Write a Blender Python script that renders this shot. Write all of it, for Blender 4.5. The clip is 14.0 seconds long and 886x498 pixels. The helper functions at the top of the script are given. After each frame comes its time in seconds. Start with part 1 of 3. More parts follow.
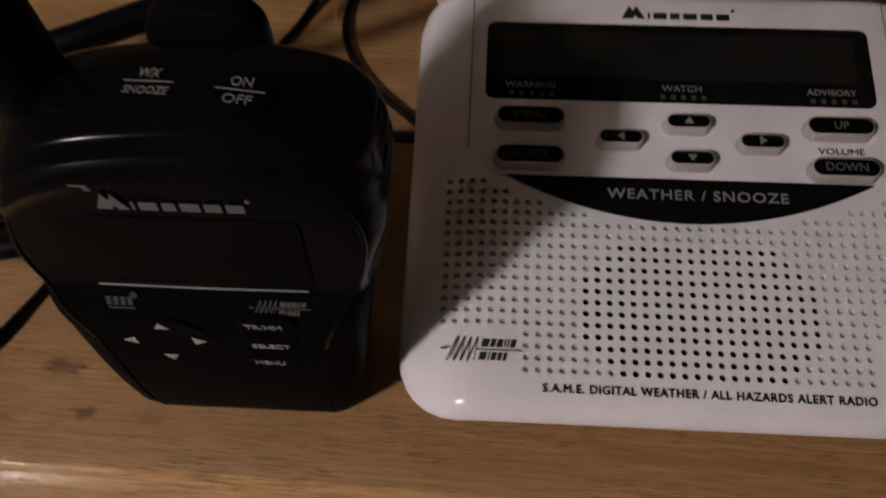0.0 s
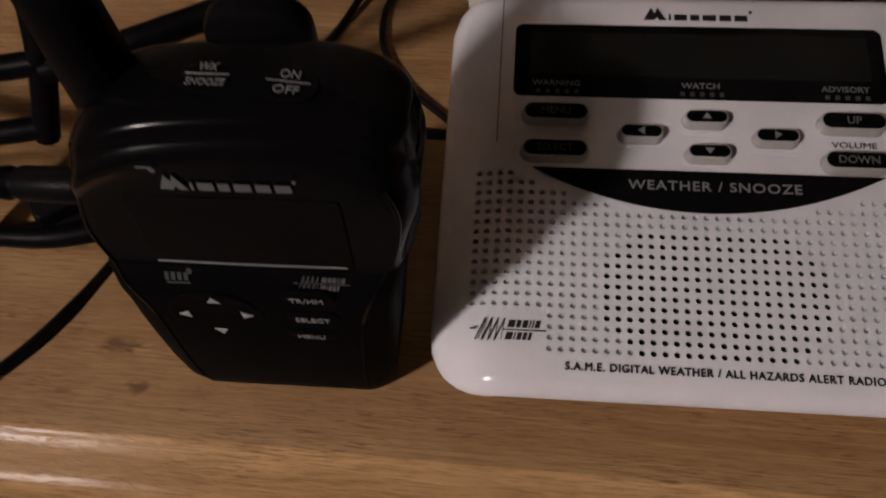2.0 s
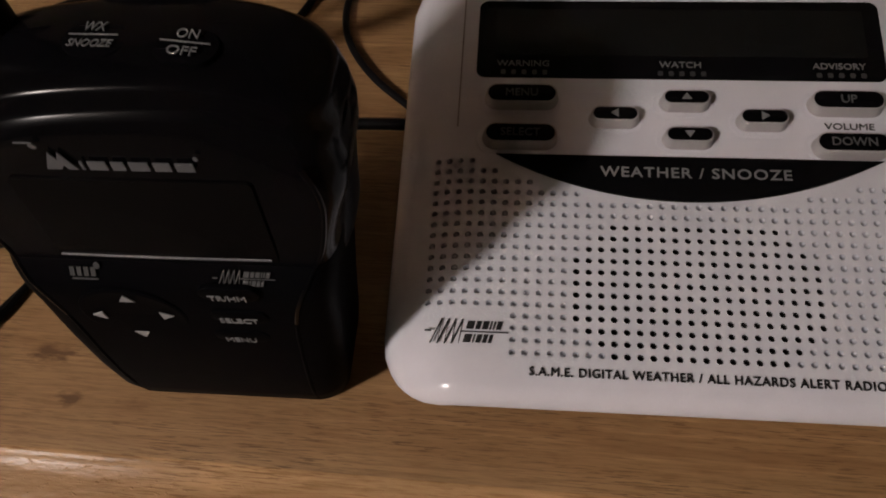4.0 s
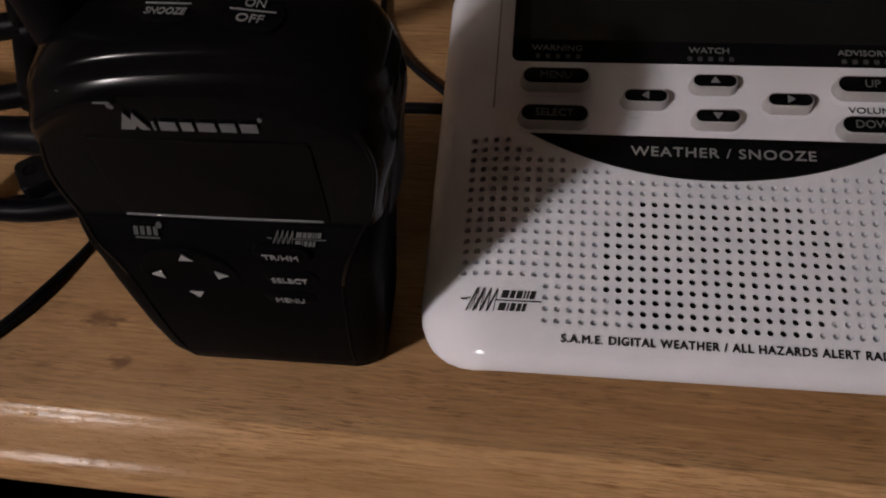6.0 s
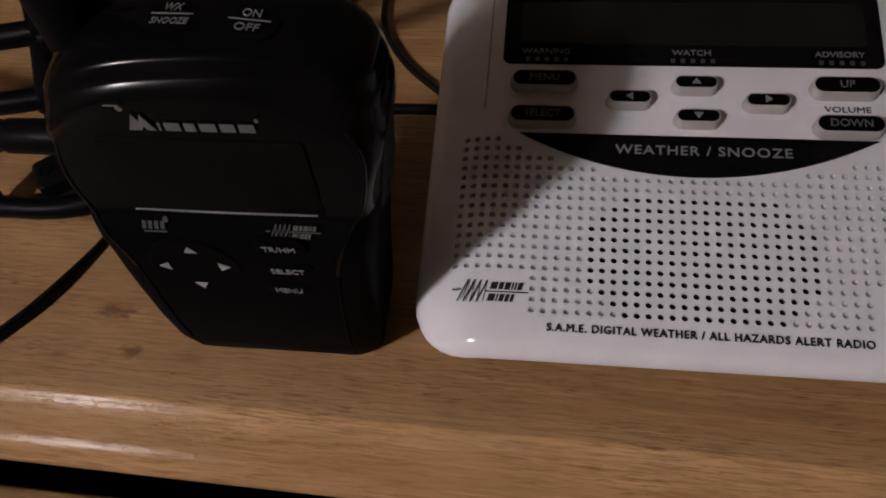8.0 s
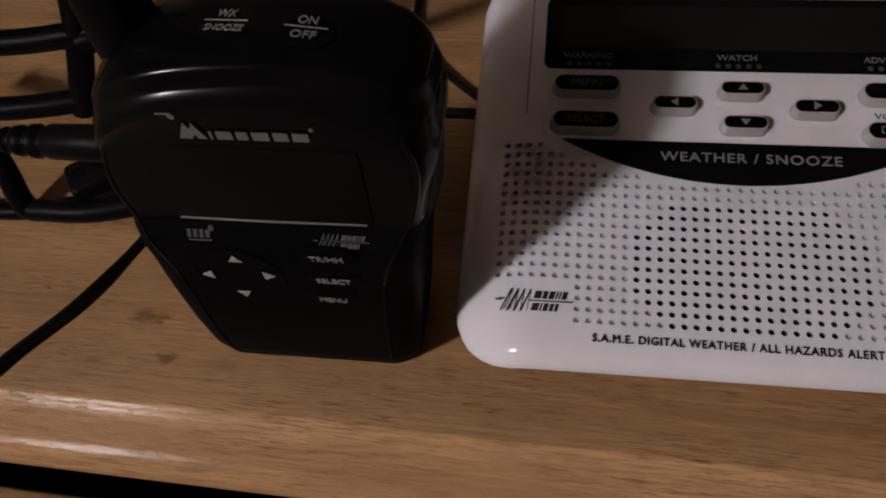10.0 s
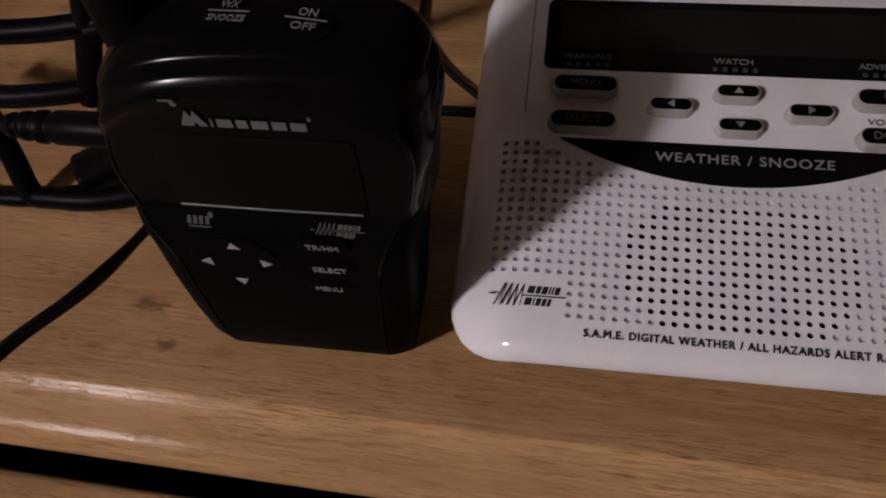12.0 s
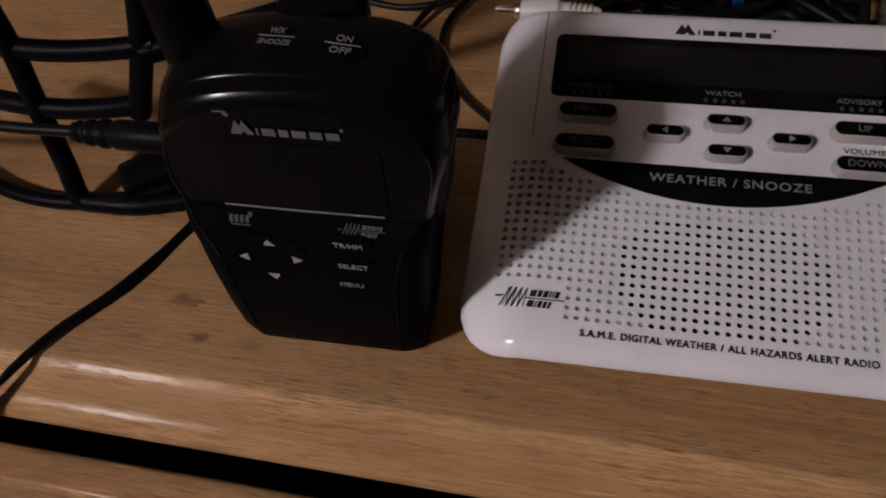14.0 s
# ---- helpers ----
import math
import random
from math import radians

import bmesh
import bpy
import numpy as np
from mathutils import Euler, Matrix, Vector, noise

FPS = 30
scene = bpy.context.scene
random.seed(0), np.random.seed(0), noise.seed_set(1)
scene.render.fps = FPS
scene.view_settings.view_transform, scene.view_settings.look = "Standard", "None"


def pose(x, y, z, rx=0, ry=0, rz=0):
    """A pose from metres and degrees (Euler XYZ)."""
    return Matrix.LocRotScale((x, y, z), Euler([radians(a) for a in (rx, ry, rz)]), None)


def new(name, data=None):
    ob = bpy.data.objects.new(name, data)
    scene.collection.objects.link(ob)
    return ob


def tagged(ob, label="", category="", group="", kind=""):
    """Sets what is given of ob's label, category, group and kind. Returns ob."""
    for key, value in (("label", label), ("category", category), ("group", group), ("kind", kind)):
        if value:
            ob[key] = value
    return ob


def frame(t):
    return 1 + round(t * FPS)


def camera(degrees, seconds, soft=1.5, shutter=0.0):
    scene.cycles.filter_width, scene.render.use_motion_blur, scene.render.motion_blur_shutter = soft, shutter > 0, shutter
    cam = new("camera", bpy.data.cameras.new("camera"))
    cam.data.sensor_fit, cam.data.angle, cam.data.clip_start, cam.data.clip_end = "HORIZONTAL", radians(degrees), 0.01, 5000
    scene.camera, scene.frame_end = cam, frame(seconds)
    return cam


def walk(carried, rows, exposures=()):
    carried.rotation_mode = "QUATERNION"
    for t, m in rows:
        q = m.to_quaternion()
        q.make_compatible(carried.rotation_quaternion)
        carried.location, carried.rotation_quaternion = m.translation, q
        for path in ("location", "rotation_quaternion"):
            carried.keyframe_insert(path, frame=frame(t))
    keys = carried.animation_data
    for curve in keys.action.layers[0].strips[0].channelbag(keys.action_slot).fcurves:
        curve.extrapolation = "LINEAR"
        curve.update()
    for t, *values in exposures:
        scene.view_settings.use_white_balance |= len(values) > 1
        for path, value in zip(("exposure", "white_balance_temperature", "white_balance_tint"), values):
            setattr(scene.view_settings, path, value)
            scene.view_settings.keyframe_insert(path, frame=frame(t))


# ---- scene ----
# the camera and its walk
cam = camera(55.38, 14.0, soft=1.8, shutter=0.6)
ROWS = [
    (0, 0.02917, -0.02352, 0.22787, 29.896, 1.155, 3.103),
    (0.2, 0.02919, -0.02763, 0.22979, 31.599, 1.786, 3.072),
    (0.5, 0.02636, -0.02356, 0.2317, 31.934, 2.511, 3.077),
    (0.7, 0.02538, -0.02405, 0.23554, 32.297, 3.336, 3.788),
    (1, 0.02512, -0.0223, 0.23007, 32.12, 1.875, 4.142),
    (1.2, 0.02747, -0.02463, 0.22549, 31.841, 2.193, 4.51),
    (1.5, 0.02921, -0.02644, 0.22669, 30.484, 2.351, 4.559),
    (1.8, 0.03369, -0.03011, 0.22937, 30.498, 2.122, 4.456),
    (2, 0.03142, -0.03621, 0.23762, 30.545, 3.001, 4.525),
    (2.2, 0.03531, -0.03246, 0.2408, 30.936, 3.223, 4.221),
    (4.3, 0.04416, -0.02842, 0.21421, 31.714, 3.968, 4.578),
    (4.5, 0.04029, -0.03047, 0.21736, 32.22, 3.84, 5.469),
    (5, 0.04245, -0.03175, 0.22147, 32.131, 4.14, 5.042),
    (5.5, 0.04227, -0.03535, 0.22377, 32.294, 4.689, 5.383),
    (6, 0.04052, -0.04151, 0.22016, 31.929, 4.329, 5.835),
    (6.5, 0.04425, -0.04615, 0.22507, 32.01, 4.587, 6.247),
    (7, 0.04894, -0.04889, 0.22862, 32.16, 4.992, 6.204),
    (9.5, 0.04193, -0.04669, 0.22833, 31.828, 5.321, 6.493),
    (10, 0.03764, -0.04544, 0.22801, 31.896, 5.435, 6.74),
    (10.5, 0.03352, -0.04636, 0.2273, 31.876, 5.541, 7.157),
    (11, 0.03326, -0.04609, 0.22937, 32.18, 5.291, 7.482),
    (11.5, 0.03475, -0.04653, 0.22853, 32.278, 5.09, 7.789),
    (12, 0.04124, -0.04951, 0.22952, 32.298, 5.102, 8.09),
    (12.5, 0.0395, -0.05745, 0.23451, 32.953, 4.954, 8.758),
    (13, 0.03929, -0.06126, 0.23582, 33.153, 5.18, 9.372),
    (13.5, 0.04319, -0.06141, 0.23785, 33.455, 5.415, 9.65),
    (14, 0.04594, -0.06908, 0.24626, 34.574, 4.925, 9.925),
]
walk(cam, [(t, pose(x, y, z, rx, ry, rz)) for t, x, y, z, rx, ry, rz in ROWS],
     exposures=((0.0, -0.05, 6780, 7), (2.2, 0.0, 6800, 7), (4.6, 0.0, 6820, 6), (6.0, 0.02, 6450, 6), (9.5, 0.0, 6400, 8), (12.0, 0.0, 6400, 10), (14.0, 0.0, 6380, 10.5)))

# ---- world, lamp ----
world = bpy.data.worlds.new("world")
scene.world = world
world.use_nodes = True
world.node_tree.nodes["Background"].inputs[0].default_value = (0.9, 0.75, 0.6, 1)
world.node_tree.nodes["Background"].inputs[1].default_value = 0.0
scene.view_settings.exposure = 0.0
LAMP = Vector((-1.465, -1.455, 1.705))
# unseen lamp inferred from cast shadows; the upward spot is added as ceiling-bounce fill
# cone edge aimed so the downward light dims towards the far right
BEAM_AXIS = Vector((0.266, 0.159, -0.951))
for name, way, spread, blend, power in (("room_lamp_below", BEAM_AXIS, 80.0, 0.265, 135.0), ("unseen_bounce_fill", Vector((0, 0, 1)), 150.0, 0.3, 190.0)):
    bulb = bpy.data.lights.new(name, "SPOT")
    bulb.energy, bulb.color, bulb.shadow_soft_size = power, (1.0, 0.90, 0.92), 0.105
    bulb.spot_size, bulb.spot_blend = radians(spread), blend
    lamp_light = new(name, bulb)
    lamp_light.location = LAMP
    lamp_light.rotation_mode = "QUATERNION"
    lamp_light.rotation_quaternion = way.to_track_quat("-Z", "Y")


# ---- materials ----
def material(name, base, rough=0.5, metal=0.0, coat=0.0):
    m = bpy.data.materials.new(name)
    m.use_nodes = True
    b = m.node_tree.nodes["Principled BSDF"]
    b.inputs["Base Color"].default_value = (*base, 1)
    b.inputs["Roughness"].default_value = rough
    b.inputs["Metallic"].default_value = metal
    b.inputs["Coat Weight"].default_value = coat
    return m


def node(m, kind, **kw):
    n = m.node_tree.nodes.new(kind)
    for k, v in kw.items():
        if k in n.inputs:
            n.inputs[k].default_value = v
    return n


def link(m, a, b):
    m.node_tree.links.new(a, b)


def mix_color(m, fac, a, b, blend="MIX"):
    n = m.node_tree.nodes.new("ShaderNodeMix")
    n.data_type, n.blend_type = "RGBA", blend
    for socket, v in ((n.inputs[0], fac), (n.inputs[6], a), (n.inputs[7], b)):
        if isinstance(v, (int, float)):
            socket.default_value = v
        elif isinstance(v, tuple):
            socket.default_value = (*v, 1)
        else:
            link(m, v, socket)
    return n.outputs[2]


def ramp(m, value, *stops):
    n = m.node_tree.nodes.new("ShaderNodeValToRGB")
    while len(n.color_ramp.elements) < len(stops):
        n.color_ramp.elements.new(0.5)
    for e, (p, c) in zip(n.color_ramp.elements, stops):
        e.position = p
        e.color = (*c, 1) if isinstance(c, tuple) else (c, c, c, 1)
    link(m, value, n.inputs[0])
    return n.outputs[0]


def scaled(m, scale, rot=(0, 0, 0)):
    c = m.node_tree.nodes.new("ShaderNodeTexCoord")
    mp = m.node_tree.nodes.new("ShaderNodeMapping")
    mp.inputs["Scale"].default_value = scale
    mp.inputs["Rotation"].default_value = rot
    link(m, c.outputs["Object"], mp.inputs[0])
    return mp.outputs[0]


def noise_of(m, vec, scale=1.0, detail=3.0, rough=0.5, distortion=0.0):
    n = node(m, "ShaderNodeTexNoise", Scale=scale, Detail=detail, Roughness=rough, Distortion=distortion)
    link(m, vec, n.inputs["Vector"])
    return n.outputs[0]


def bump(m, height, strength, distance):
    n = node(m, "ShaderNodeBump", Strength=strength, Distance=distance)
    link(m, height, n.inputs["Height"])
    link(m, n.outputs[0], m.node_tree.nodes["Principled BSDF"].inputs["Normal"])


def wood(name, light, mid, dark, rough=0.42, knots=(), coat=0.0, sparkle=0.22, pits=False, pore=0.75):
    """Varnished oak with the grain along x."""
    m = material(name, mid, rough, coat=coat)
    b = m.node_tree.nodes["Principled BSDF"]
    wide = noise_of(m, scaled(m, (3.2, 46, 46)), 1.0, 6, 0.62, 0.5)
    col = ramp(m, wide, (0.32, dark), (0.48, mid), (0.65, light))
    fine = noise_of(m, scaled(m, (70, 950, 950)), 1.0, 4, 0.68)
    col = mix_color(m, ramp(m, fine, (0.34, 0.75), (0.54, 0.0)), col, tuple(c * f for c, f in zip(mid, (0.60, 0.52, 0.45))))
    pale = noise_of(m, scaled(m, (30, 520, 520), (0, 0, 0.03)), 1.0, 3, 0.6)
    col = mix_color(m, ramp(m, pale, (0.55, 0.0), (0.72, 0.55)), col, tuple(min(1, c * 1.25) for c in light))
    pores = noise_of(m, scaled(m, (125, 2500, 2500)), 1.0, 2, 0.5, 0.15)
    where = noise_of(m, scaled(m, (22, 90, 90)), 1.0, 3)
    pm = node(m, "ShaderNodeMath")
    pm.operation = "MULTIPLY"
    link(m, ramp(m, pores, (0.570, 0.0), (0.605, 1.0)), pm.inputs[0])
    link(m, ramp(m, where, (0.38, 0.15 * pore), (0.60, pore)), pm.inputs[1])
    col = mix_color(m, pm.outputs[0], col, tuple(c * f for c, f in zip(mid, (0.22, 0.15, 0.11))))
    stain = noise_of(m, scaled(m, (18, 34, 34)), 1.0, 5, 0.65)
    col = mix_color(m, ramp(m, stain, (0.36, 0.35), (0.55, 0.0)), col, tuple(c * 0.66 for c in mid))
    coords = m.node_tree.nodes.new("ShaderNodeTexCoord")
    wob = node(m, "ShaderNodeTexNoise", Scale=1.0, Detail=4.0)
    link(m, scaled(m, (190, 620, 620)), wob.inputs["Vector"])
    for x, y, rx, ry, depth in knots:
        sub = m.node_tree.nodes.new("ShaderNodeMapping")
        sub.inputs["Scale"].default_value = (1 / rx, 1 / ry, 0)
        sub.inputs["Location"].default_value = (-x / rx, -y / ry, 0)
        link(m, coords.outputs["Object"], sub.inputs[0])
        ln = m.node_tree.nodes.new("ShaderNodeVectorMath")
        ln.operation = "LENGTH"
        link(m, sub.outputs[0], ln.inputs[0])
        add = node(m, "ShaderNodeMath")
        add.operation = "ADD"
        link(m, ln.outputs["Value"], add.inputs[0])
        sc = node(m, "ShaderNodeMath")
        sc.operation = "MULTIPLY"
        sc.inputs[1].default_value = 2.2
        link(m, wob.outputs[0], sc.inputs[0])
        link(m, sc.outputs[0], add.inputs[1])
        col = mix_color(m, ramp_range(m, add.outputs[0], 1.45, 2.0, depth), col, tuple(c * f for c, f in zip(mid, (0.34, 0.27, 0.24))))
    link(m, col, b.inputs["Base Color"])
    rr = node(m, "ShaderNodeMapRange")
    rr.inputs["To Min"].default_value, rr.inputs["To Max"].default_value = rough - 0.05, rough + 0.10
    link(m, stain, rr.inputs["Value"])
    link(m, rr.outputs[0], b.inputs["Roughness"])
    relief = mix_color(m, 0.6, fine, noise_of(m, scaled(m, (620, 900, 900)), 1.0, 4, 0.6))
    if pits:
        relief = mix_color(m, 0.5, ramp(m, noise_of(m, scaled(m, (520, 800, 800)), 1.0, 2, 0.5), (0.62, 0.0), (0.72, 1.0)),
                           noise_of(m, scaled(m, (240, 620, 620)), 1.0, 3, 0.6))
    bump(m, relief, sparkle, 0.0004)
    return m


def ramp_range(m, value, a, c, top):
    """top where value is under a, falling to 0 at c."""
    n = node(m, "ShaderNodeMapRange")
    n.inputs["From Min"].default_value, n.inputs["From Max"].default_value = a, c
    n.inputs["To Min"].default_value, n.inputs["To Max"].default_value = top, 0.0
    link(m, value, n.inputs["Value"])
    return n.outputs[0]


def plastic(name, base, rough, grain=2600.0, relief=0.12, smudge=0.08, coat=0.0):
    """Moulded plastic: fine grain, faint smudges in the gloss."""
    m = material(name, base, rough, coat=coat)
    b = m.node_tree.nodes["Principled BSDF"]
    sm = noise_of(m, scaled(m, (1, 1, 1)), 55.0, 5, 0.65)
    rr = node(m, "ShaderNodeMapRange")
    rr.inputs["To Min"].default_value, rr.inputs["To Max"].default_value = max(0.03, rough - smudge), rough + smudge
    link(m, sm, rr.inputs["Value"])
    link(m, rr.outputs[0], b.inputs["Roughness"])
    col = mix_color(m, ramp(m, sm, (0.35, 0.0), (0.75, 1.0)), base, tuple(c * 0.93 for c in base))
    link(m, col, b.inputs["Base Color"])
    if relief:
        bump(m, noise_of(m, scaled(m, (1, 1, 1)), grain, 2), relief, 0.0001)
    return m


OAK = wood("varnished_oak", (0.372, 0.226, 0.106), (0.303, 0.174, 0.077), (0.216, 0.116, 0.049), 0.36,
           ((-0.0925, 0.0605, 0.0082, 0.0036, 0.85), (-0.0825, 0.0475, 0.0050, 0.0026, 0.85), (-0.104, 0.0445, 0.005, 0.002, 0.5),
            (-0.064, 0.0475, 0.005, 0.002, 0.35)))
# same oak lightened: the brightness of lamp-facing edges is put into its colour
OAK_LIT_EDGE = wood("varnished_oak_lit_edge", (0.488, 0.300, 0.149), (0.402, 0.236, 0.112), (0.305, 0.169, 0.076), 0.15, sparkle=0.48, pits=True, pore=0.5)
WHITE = plastic("white_abs", (0.80, 0.80, 0.85), 0.18, 1800.0, 0.03, 0.04)
WHITE_KEY = plastic("grey_white_key_rubber", (0.43, 0.41, 0.41), 0.45)
BLACK_GLOSS = plastic("black_gloss_plastic", (0.004, 0.004, 0.0045), 0.14, 1500.0, 0.02, 0.05)
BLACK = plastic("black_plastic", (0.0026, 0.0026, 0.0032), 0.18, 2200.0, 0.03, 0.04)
BLACK_MATT = plastic("black_matt_plastic", (0.0030, 0.0030, 0.0036), 0.50, 2400.0, 0.12, 0.08)
RUBBER = plastic("black_rubber", (0.0036, 0.0036, 0.0046), 0.42, 2400.0, 0.18, 0.08)
HOLE = material("hole_black", (0.010, 0.008, 0.007), 0.8)
LCD = plastic("lcd_glass", (0.0100, 0.0106, 0.0100), 0.14, 900.0, 0.0, 0.04)
LCD_DARK = plastic("dark_lcd_glass", (0.0066, 0.0060, 0.0056), 0.12, 900.0, 0.0, 0.04)
INK_BLACK = material("black_print", (0.010, 0.010, 0.011), 0.5)
INK_WHITE = material("white_print", (0.43, 0.43, 0.43), 0.5)
INK_TOP = material("pale_grey_print", (0.24, 0.24, 0.24), 0.5)
INK_GREY = material("grey_print", (0.30, 0.30, 0.30), 0.5)
INK_MID = material("mid_grey_print", (0.19, 0.19, 0.19), 0.5)
INK_LOW = material("low_grey_print", (0.145, 0.145, 0.15), 0.5)
INK_FAINT = material("faint_print", (0.11, 0.11, 0.11), 0.5)
INK_DARK = material("dark_print", (0.045, 0.045, 0.045), 0.5)
INK_DIM = material("dim_print", (0.085, 0.085, 0.085), 0.5)
SEAM = material("seam_shadow", (0.30, 0.28, 0.28), 0.6)
CHROME = material("chrome", (0.50, 0.49, 0.48), 0.28, 1.0)
SILVER = material("silver_trim", (0.22, 0.22, 0.23), 0.45, 0.6)
RED = plastic("red_plug_plastic", (0.44, 0.014, 0.02), 0.38)
YELLOW = plastic("yellow_plug_plastic", (0.62, 0.42, 0.02), 0.38)
BLUE = plastic("blue_plug_plastic", (0.012, 0.10, 0.38), 0.38)
IVORY = plastic("white_plug_plastic", (0.72, 0.70, 0.66), 0.40)
WIRE = plastic("black_coated_wire", (0.0024, 0.0024, 0.0036), 0.42, 700.0, 0.12, 0.1)
CABLE = plastic("black_cable_sheath", (0.0042, 0.0042, 0.0050), 0.40, 1500.0, 0.1)
PLASTER = material("painted_plaster", (0.60, 0.53, 0.47), 0.8)
CARPET = material("carpet", (0.16, 0.13, 0.105), 0.95)
for mm, sc in ((PLASTER, 40.0), (CARPET, 300.0)):
    v = noise_of(mm, scaled(mm, (1, 1, 1)), sc, 5)
    base = tuple(mm.node_tree.nodes["Principled BSDF"].inputs["Base Color"].default_value)[:3]
    link(mm, mix_color(mm, v, tuple(c * 0.85 for c in base), base), mm.node_tree.nodes["Principled BSDF"].inputs["Base Color"])
    bump(mm, v, 0.3, 0.002)


for mm, level in ((BLACK, 0.5), (RUBBER, 0.05), (WIRE, 0.05), (CABLE, 0.12), (LCD_DARK, 0.3), (BLACK_GLOSS, 0.08), (LCD, 0.20)):
    mm.node_tree.nodes["Principled BSDF"].inputs["Specular IOR Level"].default_value = level
OAK_LIT_EDGE.node_tree.nodes["Principled BSDF"].inputs["Specular IOR Level"].default_value = 0.06
BLACK.node_tree.nodes["Principled BSDF"].inputs["IOR"].default_value = 1.23
BLACK_MATT.node_tree.nodes["Principled BSDF"].inputs["IOR"].default_value = 1.06
LCD_DARK.node_tree.nodes["Principled BSDF"].inputs["IOR"].default_value = 1.10


# ---- builders ----
def thing(name, at, label, category, group="", kind=""):
    e = new(name)
    e.empty_display_size = 0.01
    e.matrix_basis = at if isinstance(at, Matrix) else Matrix.Translation(at)
    return tagged(e, label, category, group, kind)


def finish(name, me, mats, parent=None, label="", smooth=40, at=None):
    for mt in mats if isinstance(mats, (list, tuple)) else (mats,):
        me.materials.append(mt)
    if smooth:
        me.polygons.foreach_set("use_smooth", [True] * len(me.polygons))
        me.set_sharp_from_angle(angle=radians(smooth))
    ob = new(name, me)
    ob.parent = parent
    if at is not None:
        ob.matrix_basis = at
    if label:
        tagged(ob, label)
    return ob


def part(name, bm, mats, parent=None, label="", smooth=40, at=None):
    bmesh.ops.recalc_face_normals(bm, faces=bm.faces)
    me = bpy.data.meshes.new(name)
    bm.to_mesh(me)
    bm.free()
    return finish(name, me, mats, parent, label, smooth, at)


def lofted(loops, cap_start=True, cap_end=True):
    bm = bmesh.new()
    rows = [[bm.verts.new(p) for p in lp] for lp in loops]
    for a, b in zip(rows, rows[1:]):
        for i in range(len(a)):
            j = (i + 1) % len(a)
            bm.faces.new((a[i], a[j], b[j], b[i]))
    if cap_start:
        bm.faces.new(rows[0])
    if cap_end:
        bm.faces.new(rows[-1])
    return bm


def rounded_rect(w, h, r, n=6):
    """Outline in the plane about 0, counterclockwise."""
    r = min(r, w / 2 - 1e-6, h / 2 - 1e-6)
    pts = []
    for cx, cy, a0 in ((w / 2 - r, h / 2 - r, 0), (-w / 2 + r, h / 2 - r, 90), (-w / 2 + r, -h / 2 + r, 180), (w / 2 - r, -h / 2 + r, 270)):
        for k in range(n + 1):
            a = radians(a0 + 90 * k / n)
            pts.append((cx + r * math.cos(a), cy + r * math.sin(a)))
    return pts


def slab(outline, z0, z1, edge=0.0002, at=(0, 0)):
    """An outline extruded from z0 to z1 with a rounded upper rim."""
    cx = sum(p[0] for p in outline) / len(outline)
    cy = sum(p[1] for p in outline) / len(outline)
    w = max(p[0] for p in outline) - min(p[0] for p in outline)
    h = max(p[1] for p in outline) - min(p[1] for p in outline)

    def inset(d):
        return [(at[0] + cx + (x - cx) * (1 - 2 * d / w), at[1] + cy + (y - cy) * (1 - 2 * d / h)) for x, y in outline]
    loops = [[(x, y, z0) for x, y in inset(0)], [(x, y, z1 - edge) for x, y in inset(0)],
             [(x, y, z1 - edge * 0.3) for x, y in inset(edge * 0.3)], [(x, y, z1) for x, y in inset(edge)]]
    return lofted(loops)


def smooth_path(pts, per=8):
    """A Catmull-Rom curve through the points."""
    p = [Vector(q) for q in pts]
    p = [p[0] * 2 - p[1]] + p + [p[-1] * 2 - p[-2]]
    out = []
    for i in range(1, len(p) - 2):
        for k in range(per):
            t = k / per
            a, b, c, d = p[i - 1:i + 3]
            out.append(0.5 * ((2 * b) + (c - a) * t + (2 * a - 5 * b + 4 * c - d) * t * t + (3 * b - a - 3 * c + d) * t ** 3))
    out.append(p[-2])
    return out


def tube(pts, radius, sides=12, per=8, closed_ends=True):
    """A round bar or cable along a smooth path; radius may be a list, one for each path point."""
    path = smooth_path(pts, per) if per else [Vector(q) for q in pts]
    n = len(path)
    if isinstance(radius, (list, tuple)):
        rad = [float(np.interp(i / (n - 1) * (len(radius) - 1), range(len(radius)), radius)) for i in range(n)]
    else:
        rad = [radius] * n
    loops, side = [], None
    for i, q in enumerate(path):
        d = (path[min(i + 1, n - 1)] - path[max(i - 1, 0)]).normalized()
        if side is None:
            side = d.orthogonal().normalized()
        side = (side - d * side.dot(d)).normalized()
        up = d.cross(side)
        loops.append([tuple(q + (side * math.cos(a) + up * math.sin(a)) * rad[i]) for a in (2 * math.pi * k / sides for k in range(sides))])
    return lofted(loops)


def turned(profile, sides=24, axis="Z"):
    """A solid of revolution from (radius, height) rows."""
    loops = []
    for r, h in profile:
        lp = []
        for k in range(sides):
            a = 2 * math.pi * k / sides
            c, s = r * math.cos(a), r * math.sin(a)
            lp.append((c, s, h) if axis == "Z" else (h, c, s))
        loops.append(lp)
    return lofted(loops)


def rounded_box(x0, x1, y0, y1, z0, z1, r, n=4):
    w, d = x1 - x0, y1 - y0
    loops = []
    for a in [0] + [90 * k / n for k in range(n + 1)]:
        i = r * (1 - math.cos(radians(a)))
        z = z1 - r + r * math.sin(radians(a))
        loops.append([((x0 + x1) / 2 + x, (y0 + y1) / 2 + y, z) for x, y in rounded_rect(w - 2 * i, d - 2 * i, max(r * 1.2 - i, 0.0004), n)])
    loops[0] = [(x, y, z0) for x, y, _ in loops[1]]
    return lofted(loops)


